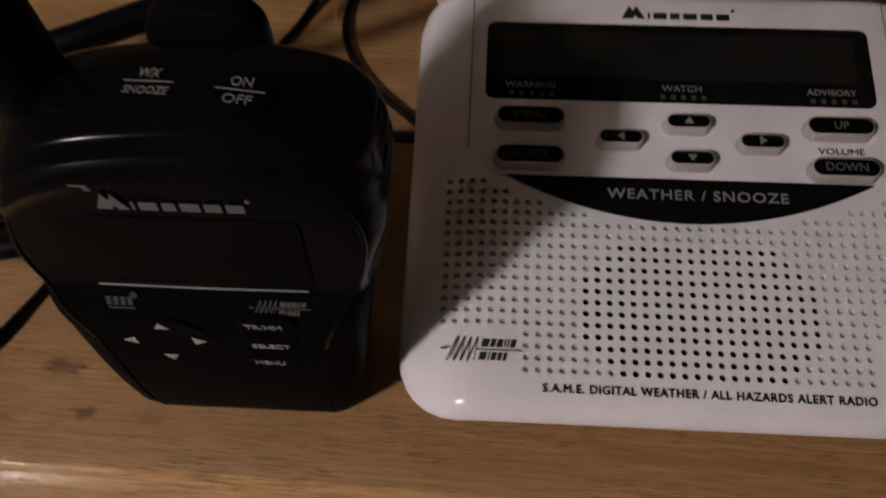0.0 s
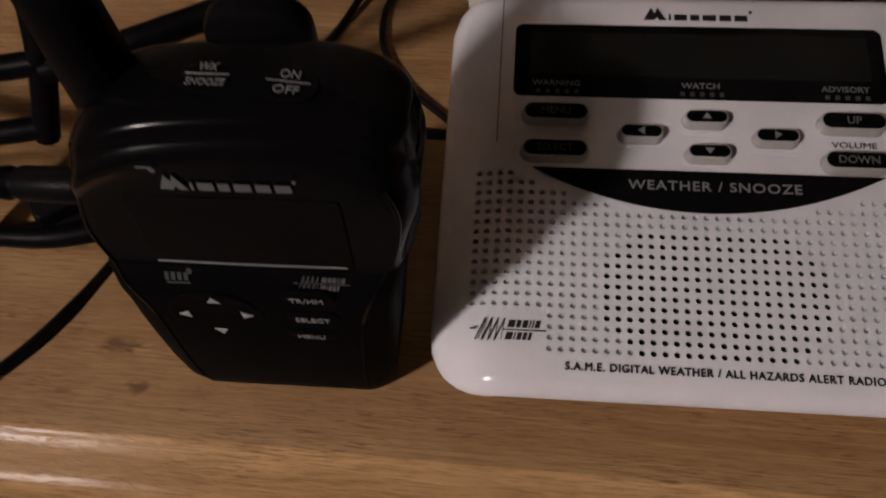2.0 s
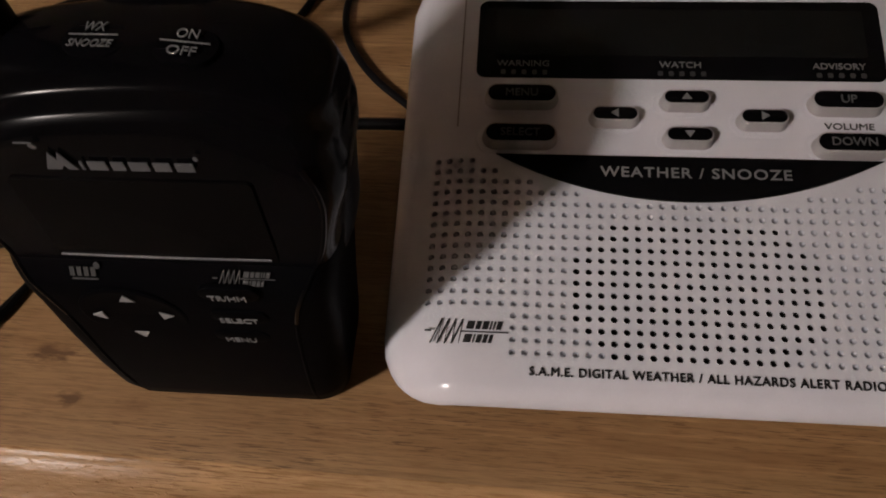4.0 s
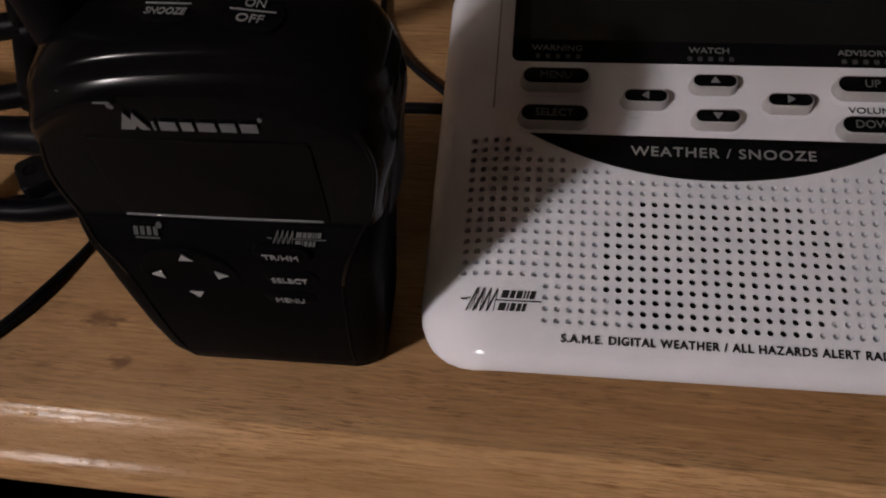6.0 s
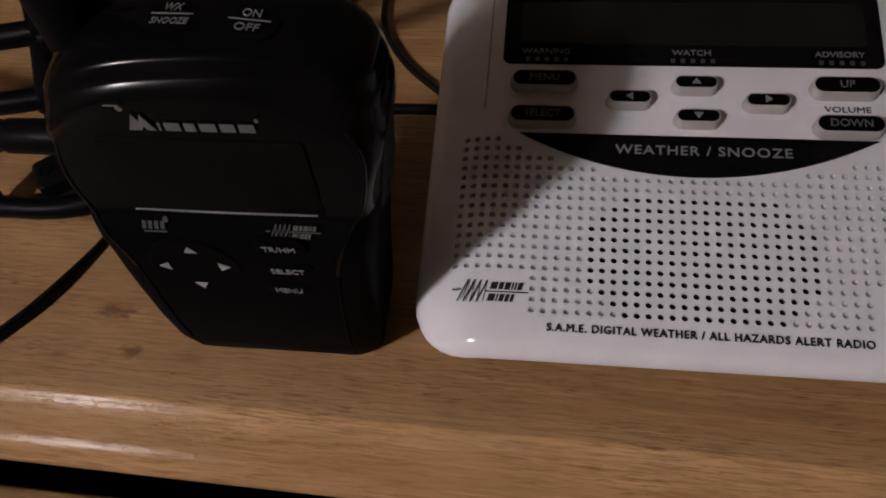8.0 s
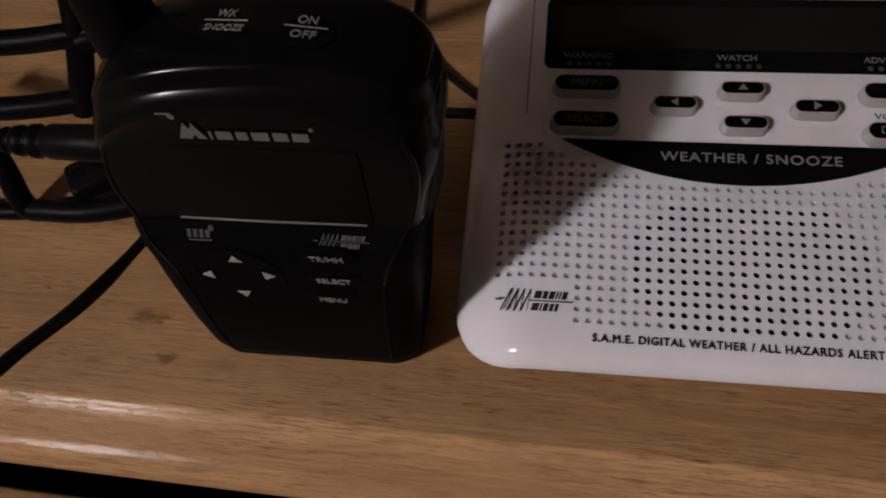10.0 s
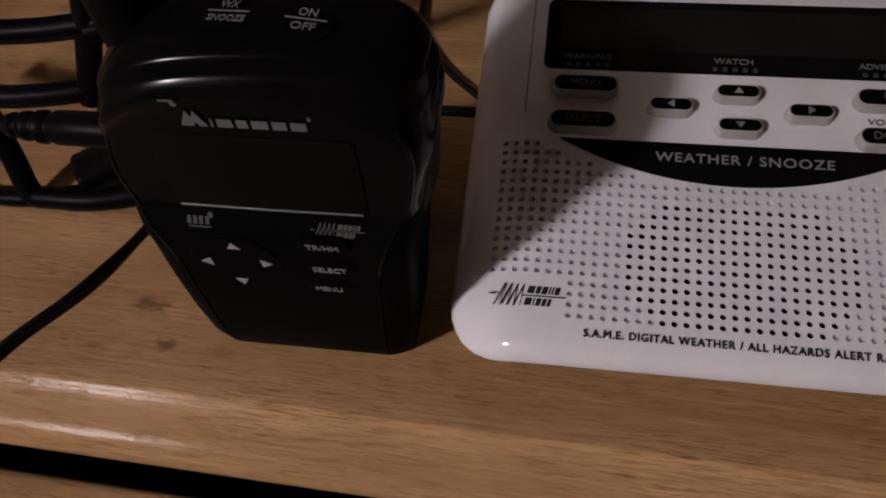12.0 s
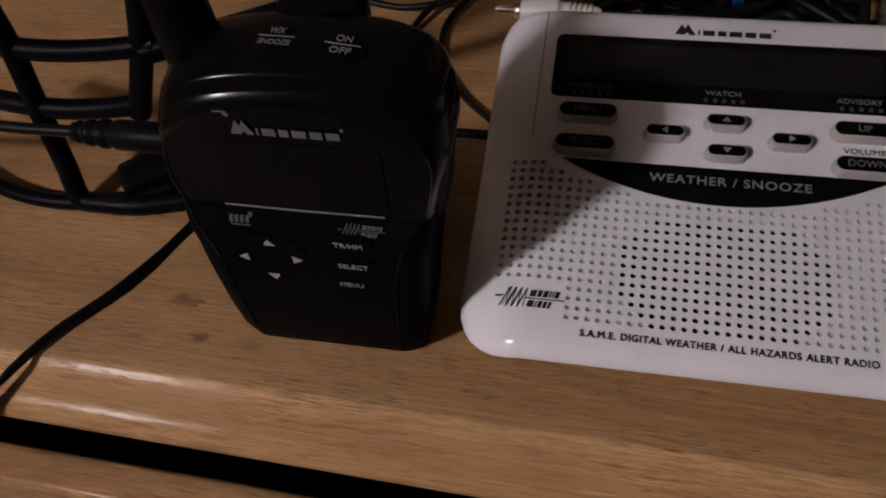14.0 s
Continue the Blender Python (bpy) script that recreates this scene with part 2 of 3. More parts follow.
def lettering(name, words, height, at, mat, parent, width=None, bold=0.0, lean=0.0, depth=0.00012, label="", space=1.0):
    """Printed words as a thin mesh, centred; height of the capitals; width: squeezed to this width."""
    cu = bpy.data.curves.new(name, "FONT")
    cu.body, cu.size, cu.align_x, cu.align_y = words, height / 0.70, "CENTER", "CENTER"
    cu.space_character, cu.shear, cu.extrude, cu.resolution_u = space, lean, depth / 2, 3
    tmp = new(name, cu)
    me = bpy.data.meshes.new_from_object(tmp.evaluated_get(bpy.context.evaluated_depsgraph_get()))
    bpy.data.objects.remove(tmp)
    bpy.data.curves.remove(cu)
    co = np.array([v.co[:] for v in me.vertices])
    if width:
        co[:, 0] *= width / (co[:, 0].max() - co[:, 0].min())
    co[:, :2] -= (co[:, :2].max(0) + co[:, :2].min(0)) / 2
    me.vertices.foreach_set("co", co.ravel())
    if bold:
        # heavier strokes: the print laid over itself with small shifts
        polys = [tuple(p.vertices) for p in me.polygons]
        d, n = bold * height, len(co)
        shifts = [(0, 0), (d, 0), (-d, 0), (0, d), (0, -d)]
        allco = np.concatenate([co + (dx, dy, 3e-5 * i) for i, (dx, dy) in enumerate(shifts)])
        me = bpy.data.meshes.new(name)
        me.from_pydata(allco.tolist(), [], [tuple(k + n * i for k in p) for i in range(len(shifts)) for p in polys])
        me.update()
    return finish(name, me, mat, parent, label, 0, at)


def bars(rects, depth=0.00012):
    """Flat printed shapes: each a list of corner points."""
    bm = bmesh.new()
    for pts in rects:
        lo = [bm.verts.new((x, y, -depth)) for x, y in pts]
        hi = [bm.verts.new((x, y, depth)) for x, y in pts]
        bm.faces.new(hi)
        bm.faces.new(lo[::-1])
        for i in range(len(pts)):
            j = (i + 1) % len(pts)
            bm.faces.new((lo[i], lo[j], hi[j], hi[i]))
    return bm


def box_at(x, y, w, h, lean=0.0):
    return [(x - w / 2 - lean * h / 2, y - h / 2), (x + w / 2 - lean * h / 2, y - h / 2), (x + w / 2 + lean * h / 2, y + h / 2), (x - w / 2 + lean * h / 2, y + h / 2)]


def brand_mark(width, tall, mat, parent, label, at):
    """Twin peaks and six plain blocks in place of the maker's name."""
    k, s = width / 33.0, tall / 5.0
    mark = part("brand_mark", bars([[(-16.4 * k, -2.4 * s), (-14.2 * k, 2.5 * s), (-13.1 * k, 0.3 * s), (-12.2 * k, 2.5 * s), (-9.6 * k, -2.4 * s), (-11.6 * k, -2.4 * s), (-12.4 * k, -1.2 * s), (-13.2 * k, -2.4 * s)]]), mat, parent, label, at=at)
    x = -9.0
    for w in (1.0, 4.2, 3.1, 4.4, 3.9, 4.2):
        part("block", bars([box_at((x + w / 2) * k, -1.25 * s, (w - 0.4) * k, 2.3 * s)]), mat, mark, smooth=0)
        x += w + 0.65
    part("dot", bars([rounded_pts(x * k + 0.2 * k, 1.3 * s, 0.55 * k, 0.55 * s)]), mat, mark)
    return mark


def rounded_pts(x, y, rx, ry, n=10):
    return [(x + rx * math.cos(2 * math.pi * i / n), y + ry * math.sin(2 * math.pi * i / n)) for i in range(n)]


def pulse_mark(w, h):
    """A zigzag pulse with two leaning bars beside it."""
    out = [box_at(-0.47 * w, 0, 0.08 * w, 0.07 * h)]
    for i in range(4):
        x = -0.37 * w + i * 0.085 * w
        out.append(box_at(x, 0, 0.020 * w, h, 0.42))
        out.append(box_at(x + 0.0425 * w, 0, 0.008 * w, 0.94 * h, 0.15))
    out.append(box_at(0.21 * w, 0.0, 0.58 * w, 0.05 * h))
    for i, (x0, x1, row) in enumerate(((0.0, 0.09, 1), (0.11, 0.17, 1), (0.19, 0.26, 1), (0.28, 0.30, 1), (0.32, 0.34, 1), (0.36, 0.42, 1),
                                       (-0.03, 0.06, -1), (0.08, 0.10, -1), (0.12, 0.18, -1), (0.20, 0.25, -1), (0.27, 0.31, -1))):
        out.append(box_at((x0 + x1) / 2 * w, row * 0.27 * h, (x1 - x0) * w, 0.33 * h, 0.25))
    return bars(out)


MM = 0.001

# ---- room ----
def panel(name, x0, x1, y0, y1, z0, z1, mat):
    bm = bmesh.new()
    bmesh.ops.create_cube(bm, size=1, matrix=Matrix.Translation(((x0 + x1) / 2, (y0 + y1) / 2, (z0 + z1) / 2)) @ Matrix.Diagonal((x1 - x0, y1 - y0, z1 - z0, 1)))
    return tagged(part(name, bm, mat, smooth=0), kind="structure")


panel("floor", -2.7, 2.7, -3.6, 0.9, -0.79, -0.74, CARPET)
panel("ceiling", -2.7, 2.7, -3.6, 0.9, 1.86, 1.92, PLASTER)
panel("wall_north", -2.7, 2.7, 0.80, 0.90, -0.74, 1.86, PLASTER)
panel("wall_south", -2.7, 2.7, -3.6, -3.5, -0.74, 1.86, PLASTER)
panel("wall_west", -2.7, -2.6, -3.5, 0.80, -0.74, 1.86, PLASTER)
panel("wall_east", 2.6, 2.7, -3.5, 0.80, -0.74, 1.86, PLASTER)

# ---- desk ----
desk = thing("desk", pose(0, 0, -0.74, 0, 0, -1.5), "varnished oak desk with a rounded front edge and a drawer", "desk")
TOP = 0.74
bm = bmesh.new()
edge = [(0.70, 0.0), (0.0330, 0.0), (0.0319, -0.0004), (0.0308, -0.0012), (0.0293, -0.0021), (0.0255, -0.0036), (0.0205, -0.0053), (0.0175, -0.0067), (0.0156, -0.0083), (0.0143, -0.0106), (0.0137, -0.0135), (0.0142, -0.0160), (0.0160, -0.0170), (0.70, -0.0170)]
ends = [[bm.verts.new((x, y, TOP + z)) for y, z in edge] for x in (-0.75, 0.85)]
for i in range(len(edge)):
    j = (i + 1) % len(edge)
    f = bm.faces.new((ends[0][i], ends[0][j], ends[1][j], ends[1][i]))
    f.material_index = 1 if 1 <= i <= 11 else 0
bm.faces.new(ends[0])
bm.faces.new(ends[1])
desktop = part("desktop", bm, (OAK, OAK_LIT_EDGE), desk, smooth=30)
for x in (-0.73, 0.81):
    part("side_panel", rounded_box(x, x + 0.02, 0.05, 0.69, 0.0, TOP - 0.0171, 0.002), OAK, desk)
part("back_panel", rounded_box(-0.709, 0.809, 0.66, 0.678, 0.10, TOP - 0.0171, 0.002), OAK, desk)
# black put on the drawer bottom for the shade in the gap
part("drawer_bottom", rounded_box(-0.52, 0.52, 0.012, 0.45, TOP - 0.14, TOP - 0.132, 0.001), BLACK, desk, "drawer bottom coloured black to stand for the shade inside")
drawer = part("drawer_front", rounded_box(-0.55, 0.55, -0.004, 0.0118, TOP - 0.17, TOP - 0.0341, 0.0038), OAK_LIT_EDGE, desk, "oak drawer front with a rounded top edge")

# ---- white weather radio ----
TILT = math.radians(9.0)
FACE = Matrix.Translation((0.02, 0.07, 0.028)) @ Matrix.Rotation(TILT, 4, "X")
PITCH, CU = 3.1, 65.1
U0, U1, V0, V1 = -4.65, 134.85, -20.15, 100.75
OU0, OU1, OV0, OV1 = -11.7, 141.9, -25.0, 106.2


def drop(u):
    """How far the face falls away towards both sides, in mm."""
    d = max(0.0, abs(u - CU) - (CU - 12.0))
    return 0.0125 * d * d


def past(u, v):
    """Distance beyond the flat middle of the face, in mm."""
    return max(0.0, math.hypot(max(0.0, 7.3 - u, u - 122.9), max(0.0, -6.9 - v)) - 6.0)


def cornered(u, v):
    """How far beyond the middle towards a front corner, in mm, and how squarely (0 along an edge, 1 at 45 degrees)."""
    du, dv = max(0.0, 7.3 - u, u - 122.9), max(0.0, -6.9 - v)
    d = math.hypot(du, dv)
    return (max(0.0, d - 5.0), (2 * du * dv / (d * d)) ** 2) if d > 1e-6 else (0.0, 0.0)


def surface(u, v):
    """The height of the face: flat in the middle, falling away towards the sides, the rounded front and its domed corners."""
    far, square = cornered(u, v)
    return -drop(u) - 0.013 * past(u, v) ** 2 - 0.017 * far * far * square


def slope(u, v):
    far, square = cornered(u, v)
    return 0.026 * past(u, v) + 0.026 * far * square


def has_dot(i, j):
    if j < -4 or j > 13 or i < 0 or i > 43:
        return False
    if j < 0 and (i < 7 or i > 35):
        return False
    reach = {13: 3, 12: 5, 11: 8, 10: 12}.get(j)
    return reach is None or i <= reach or i >= 43 - reach


def open_dot(i, j):
    lo = {7: 15, 6: 14, 5: 13, -2: 13, -3: 14, -4: 15}.get(j, 12 if -1 <= j <= 4 else None)
    return lo is not None and lo <= i <= 43 - lo


radio = thing("desktop_weather_radio", FACE, "white plastic weather alert radio lying on the desk, screen blank", "radio")
verts, faces, mats = [], [], []


def vert(u, v, z):
    verts.append((u * MM, v * MM, z * MM))
    return len(verts) - 1


def face(ids, m=0):
    faces.append(ids)
    mats.append(m)


NI, NJ = 45, 39
grid = [[vert(U0 + i * PITCH, V0 + j * PITCH, surface(U0 + i * PITCH, V0 + j * PITCH)) for j in range(NJ + 1)] for i in range(NI + 1)]
for a in range(NI):
    for b in range(NJ):
        c = (grid[a][b], grid[a + 1][b], grid[a + 1][b + 1], grid[a][b + 1])
        i, j = a - 1, b - 6
        if not has_dot(i, j):
            face(c)
            continue
        big = open_dot(i, j)
        r = 0.90 if big else 0.82
        cup = ((r, 0.0), (r * 0.95, -0.75), (r * 0.80, -2.4)) if big else ((r, 0.0), (r * 0.95, -0.65), (r * 0.76, -2.4))
        u, v = i * PITCH, j * PITCH
        rings = []
        for rr, dz in cup:
            rings.append([vert(u + rr * math.cos(radians(22.5 + 45 * k)), v + rr * math.sin(radians(22.5 + 45 * k)),
                               surface(u + rr * math.cos(radians(22.5 + 45 * k)), v + rr * math.sin(radians(22.5 + 45 * k))) + dz) for k in range(8)])
        o = rings[0]
        for corner, k in ((c[2], 0), (c[3], 2), (c[0], 4), (c[1], 6)):
            face((corner, o[k + 1], o[k]))
        for p, q, k in ((c[2], c[3], 1), (c[3], c[0], 3), (c[0], c[1], 5), (c[1], c[2], 7)):
            face((p, q, o[(k + 1) % 8], o[k]))
        for n in range(2):
            for k in range(8):
                face((rings[n][k], rings[n][(k + 1) % 8], rings[n + 1][(k + 1) % 8], rings[n + 1][k]), 1 if big and n else 0)
        face(tuple(rings[2]), 1 if big else 0)

loop = [grid[i][0] for i in range(NI)] + [grid[NI][j] for j in range(NJ)] + [grid[i][NJ] for i in range(NI, 0, -1)] + [grid[0][j] for j in range(NJ, 0, -1)]


def outward(u, v):
    rc = 11.5 if v > 40 else 17.0
    a = min(max(u, OU0 + rc), OU1 - rc)
    b = min(max(v, OV0 + rc), OV1 - rc)
    du, dv = u - a, v - b
    if abs(du) > 1e-6 and abs(dv) > 1e-6:
        n = math.hypot(du, dv)
        return a + du / n * rc, b + dv / n * rc
    if abs(du) > 1e-6:
        return (OU0 if du < 0 else OU1), v
    return u, (OV0 if dv < 0 else OV1)


ring_rows = [loop]
ends = [(*[c / MM for c in verts[k]], *outward(verts[k][0] / MM, verts[k][1] / MM)) for k in loop]
# a broad round-over to a crisp rim, then the underside runs in to the base
LAST = math.sin(radians(76))
for ang in (9, 18, 27, 36, 45, 54, 62, 70, 76):
    s, c = math.sin(radians(ang)) / LAST, (1 - math.cos(radians(ang))) / LAST
    ring_rows.append([vert(u + (qu - u) * s, v + (qv - v) * s, z - math.hypot(qu - u, qv - v) * (c + slope(u, v) * s)) for u, v, z, qu, qv in ends])
for inset, level in ((0.15, 0.965), (0.9, 0.92), (10.5, 0.0)):
    row = []
    for u, v, z, qu, qv in ends:
        au, av = qu + (CU - qu) * inset / 75.0, qv + (40 - qv) * inset / 62.0
        floor_z = (0.6 - 28.0 - av * math.sin(TILT)) / math.cos(TILT)
        rim_z = z - math.hypot(qu - u, qv - v) * ((1 - math.cos(radians(76))) / LAST + slope(u, v))
        row.append(vert(au, av, floor_z + (rim_z - floor_z) * level))
    ring_rows.append(row)
for a, b in zip(ring_rows, ring_rows[1:]):
    n = len(a)
    for k in range(n):
        face((a[k], b[k], b[(k + 1) % n], a[(k + 1) % n]))
face(tuple(ring_rows[-1]))
me = bpy.data.meshes.new("housing")
me.from_pydata(verts, [], faces)
me.polygons.foreach_set("material_index", mats)
me.update()
finish("housing", me, (WHITE, HOLE), radio, "glossy white housing with a perforated speaker grille", 38)


def on_face(u, v, z=0.0, turn=0.0):
    return Matrix.Translation((u * MM, v * MM, z * MM)) @ Matrix.Rotation(radians(turn), 4, "Z")


def scaled_outline(pts):
    return [(x * MM, y * MM) for x, y in pts]


# seam lines of the front panel
for u in (4.6, 125.6):
    part("seam", slab(scaled_outline(rounded_rect(0.45, 52.0, 0.1, 2)), -0.3 * MM, 0.05 * MM, 0.00002), SEAM, radio, "fine moulding seam", at=on_face(u, 77.0, -drop(u)))

# display window
lens = part("display_window", slab(scaled_outline(rounded_rect(110.8, 26.2, 2.6)), -0.6 * MM, 0.35 * MM, 0.0002), BLACK_GLOSS, radio, "glossy black display window", at=on_face(64.25, 79.7))
part("lcd", slab(scaled_outline(rounded_rect(101.5, 15.6, 0.8)), -0.1 * MM, 0.12 * MM, 0.00005), LCD, lens, "blank grey-green liquid crystal display", at=on_face(0.2, 2.2, 0.36))
for word, u, w, ink in (("WARNING", 22.2, 14.6, INK_FAINT), ("WATCH", 65.4, 11.2, INK_MID), ("ADVISORY", 107.6, 13.9, INK_MID)):
    lettering("printed_word", word, 1.9 * MM, on_face(u - 64.6, 71.2 - 79.7, 0.42), ink, lens, w * MM, 0.008)
    for x in (-2, -1, 0, 1, 2):
        part("indicator", bars([scaled_outline(rounded_rect(1.35, 1.45, 0.35, 3))]), INK_DARK, lens, at=on_face(u - 64.6 + 0.4 + x * 2.9, 68.3 - 79.7, 0.40))
brand_mark(33.5 * MM, 4.6 * MM, INK_BLACK, radio, "dark printed twin-peak mark", on_face(65.3, 97.4, 0.08))


def key(name, u, v, w, h, tall, cap_label):
    """A white pill key with a black printed top, in a shallow collar."""
    rows = ((2.0, -1.0, -0.30), (1.9, 0.25, -0.30), (1.5, 0.9, -0.20), (1.2, tall * 0.65, -0.1), (1.0, tall - 0.35, 0.0), (0.6, tall - 0.05, 0.0), (0.2, tall, 0.0))
    k = part(name, lofted([[((x + d * 0.6) * MM, (y + d) * MM, z * MM) for x, y in rounded_rect(w + g, h + g, 9)] for g, z, d in rows]), WHITE_KEY, radio, "white rubber key with a black top", at=on_face(u, v, -drop(u)))
    part("collar", lofted([[(x * MM, y * MM, z * MM) for x, y in rounded_rect(w + g, h + g, 9)] for g, z in ((5.4, -0.3), (4.9, 0.02), (4.0, 0.11), (3.0, 0.02), (2.7, -0.3))], False, False), WHITE, k, "raised white collar", at=Matrix.Translation((-0.0005, -0.0005, 0)))
    part("cap", slab(scaled_outline(rounded_rect(w, h, 9)), tall * MM - 0.0001, (tall + 0.22) * MM, 0.0002), BLACK, k, cap_label)
    return k


TALL = 3.0
for word, v in (("MENU", 59.8), ("SELECT", 47.4)):
    k = key("menu_key" if word == "MENU" else "select_key", 21.9, v + 0.1, 18.4, 5.0, TALL, "black key top with dim lettering")
    lettering("printed_word", word, 2.3 * MM, on_face(0, 0, TALL + 0.3), INK_DIM, k, None, 0.01)
for u, v, turn in ((65.9, 59.3, 0), (47.0, 53.9, 90), (85.8, 53.7, -90), (66.3, 47.9, 180)):
    k = key("arrow_key", u, v, 11.6, 3.7, TALL, "black key top with an arrow")
    tri = bars([scaled_outline([(-1.35, -0.85), (1.35, -0.85), (0, 1.15)])])
    part("arrow", tri, INK_MID, k, at=on_face(0, 0, TALL + 0.3, turn))
for word, v in (("UP", 59.2), ("DOWN", 46.4)):
    k = key("volume_key", 107.6, v, 17.6, 4.9, TALL, "black key top with grey lettering")
    lettering("printed_word", word, 2.4 * MM, on_face(0, 0, TALL + 0.3), INK_FAINT, k, None, 0.01)
lettering("printed_word", "VOLUME", 1.9 * MM, on_face(108.0, 52.6, 0.1), INK_BLACK, radio, 12.6 * MM, 0.015)

# snooze bar
half, sag = 50.0, 13.0
rad = (half * half + sag * sag) / (2 * sag)
phi = math.asin(half / rad)
outline = [(half, 0.0), (half * 0.5, 0.0), (0, 0.0), (-half * 0.5, 0.0), (-half, 0.0)]
outline += [(rad * math.sin(-phi + 2 * phi * k / 40), (rad - sag) - rad * math.cos(-phi + 2 * phi * k / 40)) for k in range(1, 40)]
snooze = part("snooze_bar", slab(scaled_outline(outline), -0.8 * MM, 0.9 * MM, 0.0004), BLACK_GLOSS, radio, "black crescent snooze bar", at=on_face(65.5, 42.3))
lettering("printed_word", "WEATHER / SNOOZE", 2.9 * MM, on_face(2.0, -5.0, 0.98), INK_TOP, snooze, 48.6 * MM, 0.02, space=1.12)
part("alert_mark", pulse_mark(20.6 * MM, 6.4 * MM), INK_BLACK, radio, "black pulse mark with plain bars", at=on_face(10.4, -7.6, 0.0) @ Matrix.Rotation(radians(-1.2), 4, "Y"))
lettering("printed_word", "S.A.M.E. DIGITAL WEATHER / ALL HAZARDS ALERT RADIO", 2.15 * MM, on_face(67.4, -16.9, 0.1), INK_BLACK, radio, 82.6 * MM, 0.035, space=1.14)
part("corner_mark", bars([scaled_outline([(-0.5, -6.0), (0.7, -2.6), (3.4, 6.0), (1.9, 6.0), (0.2, -1.8)])]), INK_BLACK, radio, "slanted black printed tip", at=on_face(112.6, -7.6, 0.02))
# telescopic aerial at the back
part("aerial", tube([(0.1225, 0.108, -0.010), (0.1229, 0.150, -0.009), (0.1235, 0.22, -0.008)], 0.0028, 14, 2), CHROME, radio, "chrome telescopic aerial")
part("aerial_joint", turned([(0.0, -0.006), (0.0044, -0.006), (0.0048, -0.004), (0.0040, -0.002), (0.0048, 0.0), (0.0040, 0.002), (0.0048, 0.004), (0.0044, 0.006), (0.0, 0.006)], 18), CHROME, radio, at=Matrix.Translation((0.1226, 0.112, -0.009)) @ Matrix.Rotation(radians(90), 4, "X"))

# ---- handheld weather radio ----
hand = thing("handheld_weather_radio", (0, 0, 0), "black handheld weather radio standing upright on the desk", "radio")
# height, half width, half width of the flat front, front, back, depth of the rounded front corner
SECTIONS = ((0.0008, 0.0292, 0.0215, 0.0531, 0.0820, 0.0065), (0.002, 0.0306, 0.0225, 0.0522, 0.0830, 0.007), (0.012, 0.0315, 0.0228, 0.0496, 0.0830, 0.007),
            (0.026, 0.0322, 0.0233, 0.0484, 0.0830, 0.007), (0.040, 0.0331, 0.0238, 0.0482, 0.0830, 0.007), (0.050, 0.0338, 0.0243, 0.0484, 0.0830, 0.007),
            (0.058, 0.0340, 0.0250, 0.0486, 0.0830, 0.007), (0.064, 0.0346, 0.0264, 0.0488, 0.0830, 0.007), (0.068, 0.0350, 0.0278, 0.0493, 0.0830, 0.009),
            (0.0705, 0.0352, 0.0290, 0.0504, 0.0830, 0.0085), (0.0735, 0.0354, 0.0306, 0.0526, 0.0830, 0.008), (0.0755, 0.0356, 0.0315, 0.0534, 0.0830, 0.0075),
            (0.079, 0.0359, 0.0326, 0.0538, 0.0832, 0.007), (0.085, 0.0367, 0.0333, 0.0543, 0.0834, 0.0065), (0.092, 0.0372, 0.0334, 0.0548, 0.0835, 0.0065),
            (0.098, 0.0375, 0.0332, 0.0552, 0.0835, 0.007), (0.103, 0.0375, 0.0326, 0.0555, 0.0835, 0.008), (0.1062, 0.0373, 0.0316, 0.0558, 0.0835, 0.009),
            (0.1080, 0.0371, 0.0305, 0.0559, 0.0835, 0.009), (0.1094, 0.0364, 0.0300, 0.05608, 0.0834, 0.009), (0.11075, 0.0363, 0.0295, 0.05664, 0.0833, 0.009),
            (0.11190, 0.0361, 0.0291, 0.05751, 0.0831, 0.009), (0.11254, 0.0359, 0.0288, 0.0582, 0.0830, 0.009), (0.11300, 0.0357, 0.0285, 0.0587, 0.0829, 0.009),
            (0.1140, 0.0354, 0.0282, 0.0590, 0.0828, 0.009), (0.1147, 0.0352, 0.0279, 0.0593, 0.0825, 0.009), (0.1155, 0.0351, 0.0276, 0.0596, 0.0820, 0.009),
            (0.1161, 0.0349, 0.0272, 0.0600, 0.0815, 0.009), (0.1166, 0.0346, 0.0267, 0.0606, 0.0809, 0.009), (0.1169, 0.0342, 0.0262, 0.0613, 0.0805, 0.009),
            (0.1175, 0.0332, 0.0250, 0.0632, 0.0795, 0.008), (0.1180, 0.0315, 0.0235, 0.0650, 0.0780, 0.006), (0.1184, 0.0288, 0.0215, 0.0668, 0.0765, 0.004),
            (0.1187, 0.0245, 0.0190, 0.0690, 0.0745, 0.002), (0.1188, 0.0200, 0.0160, 0.0705, 0.0730, 0.001))


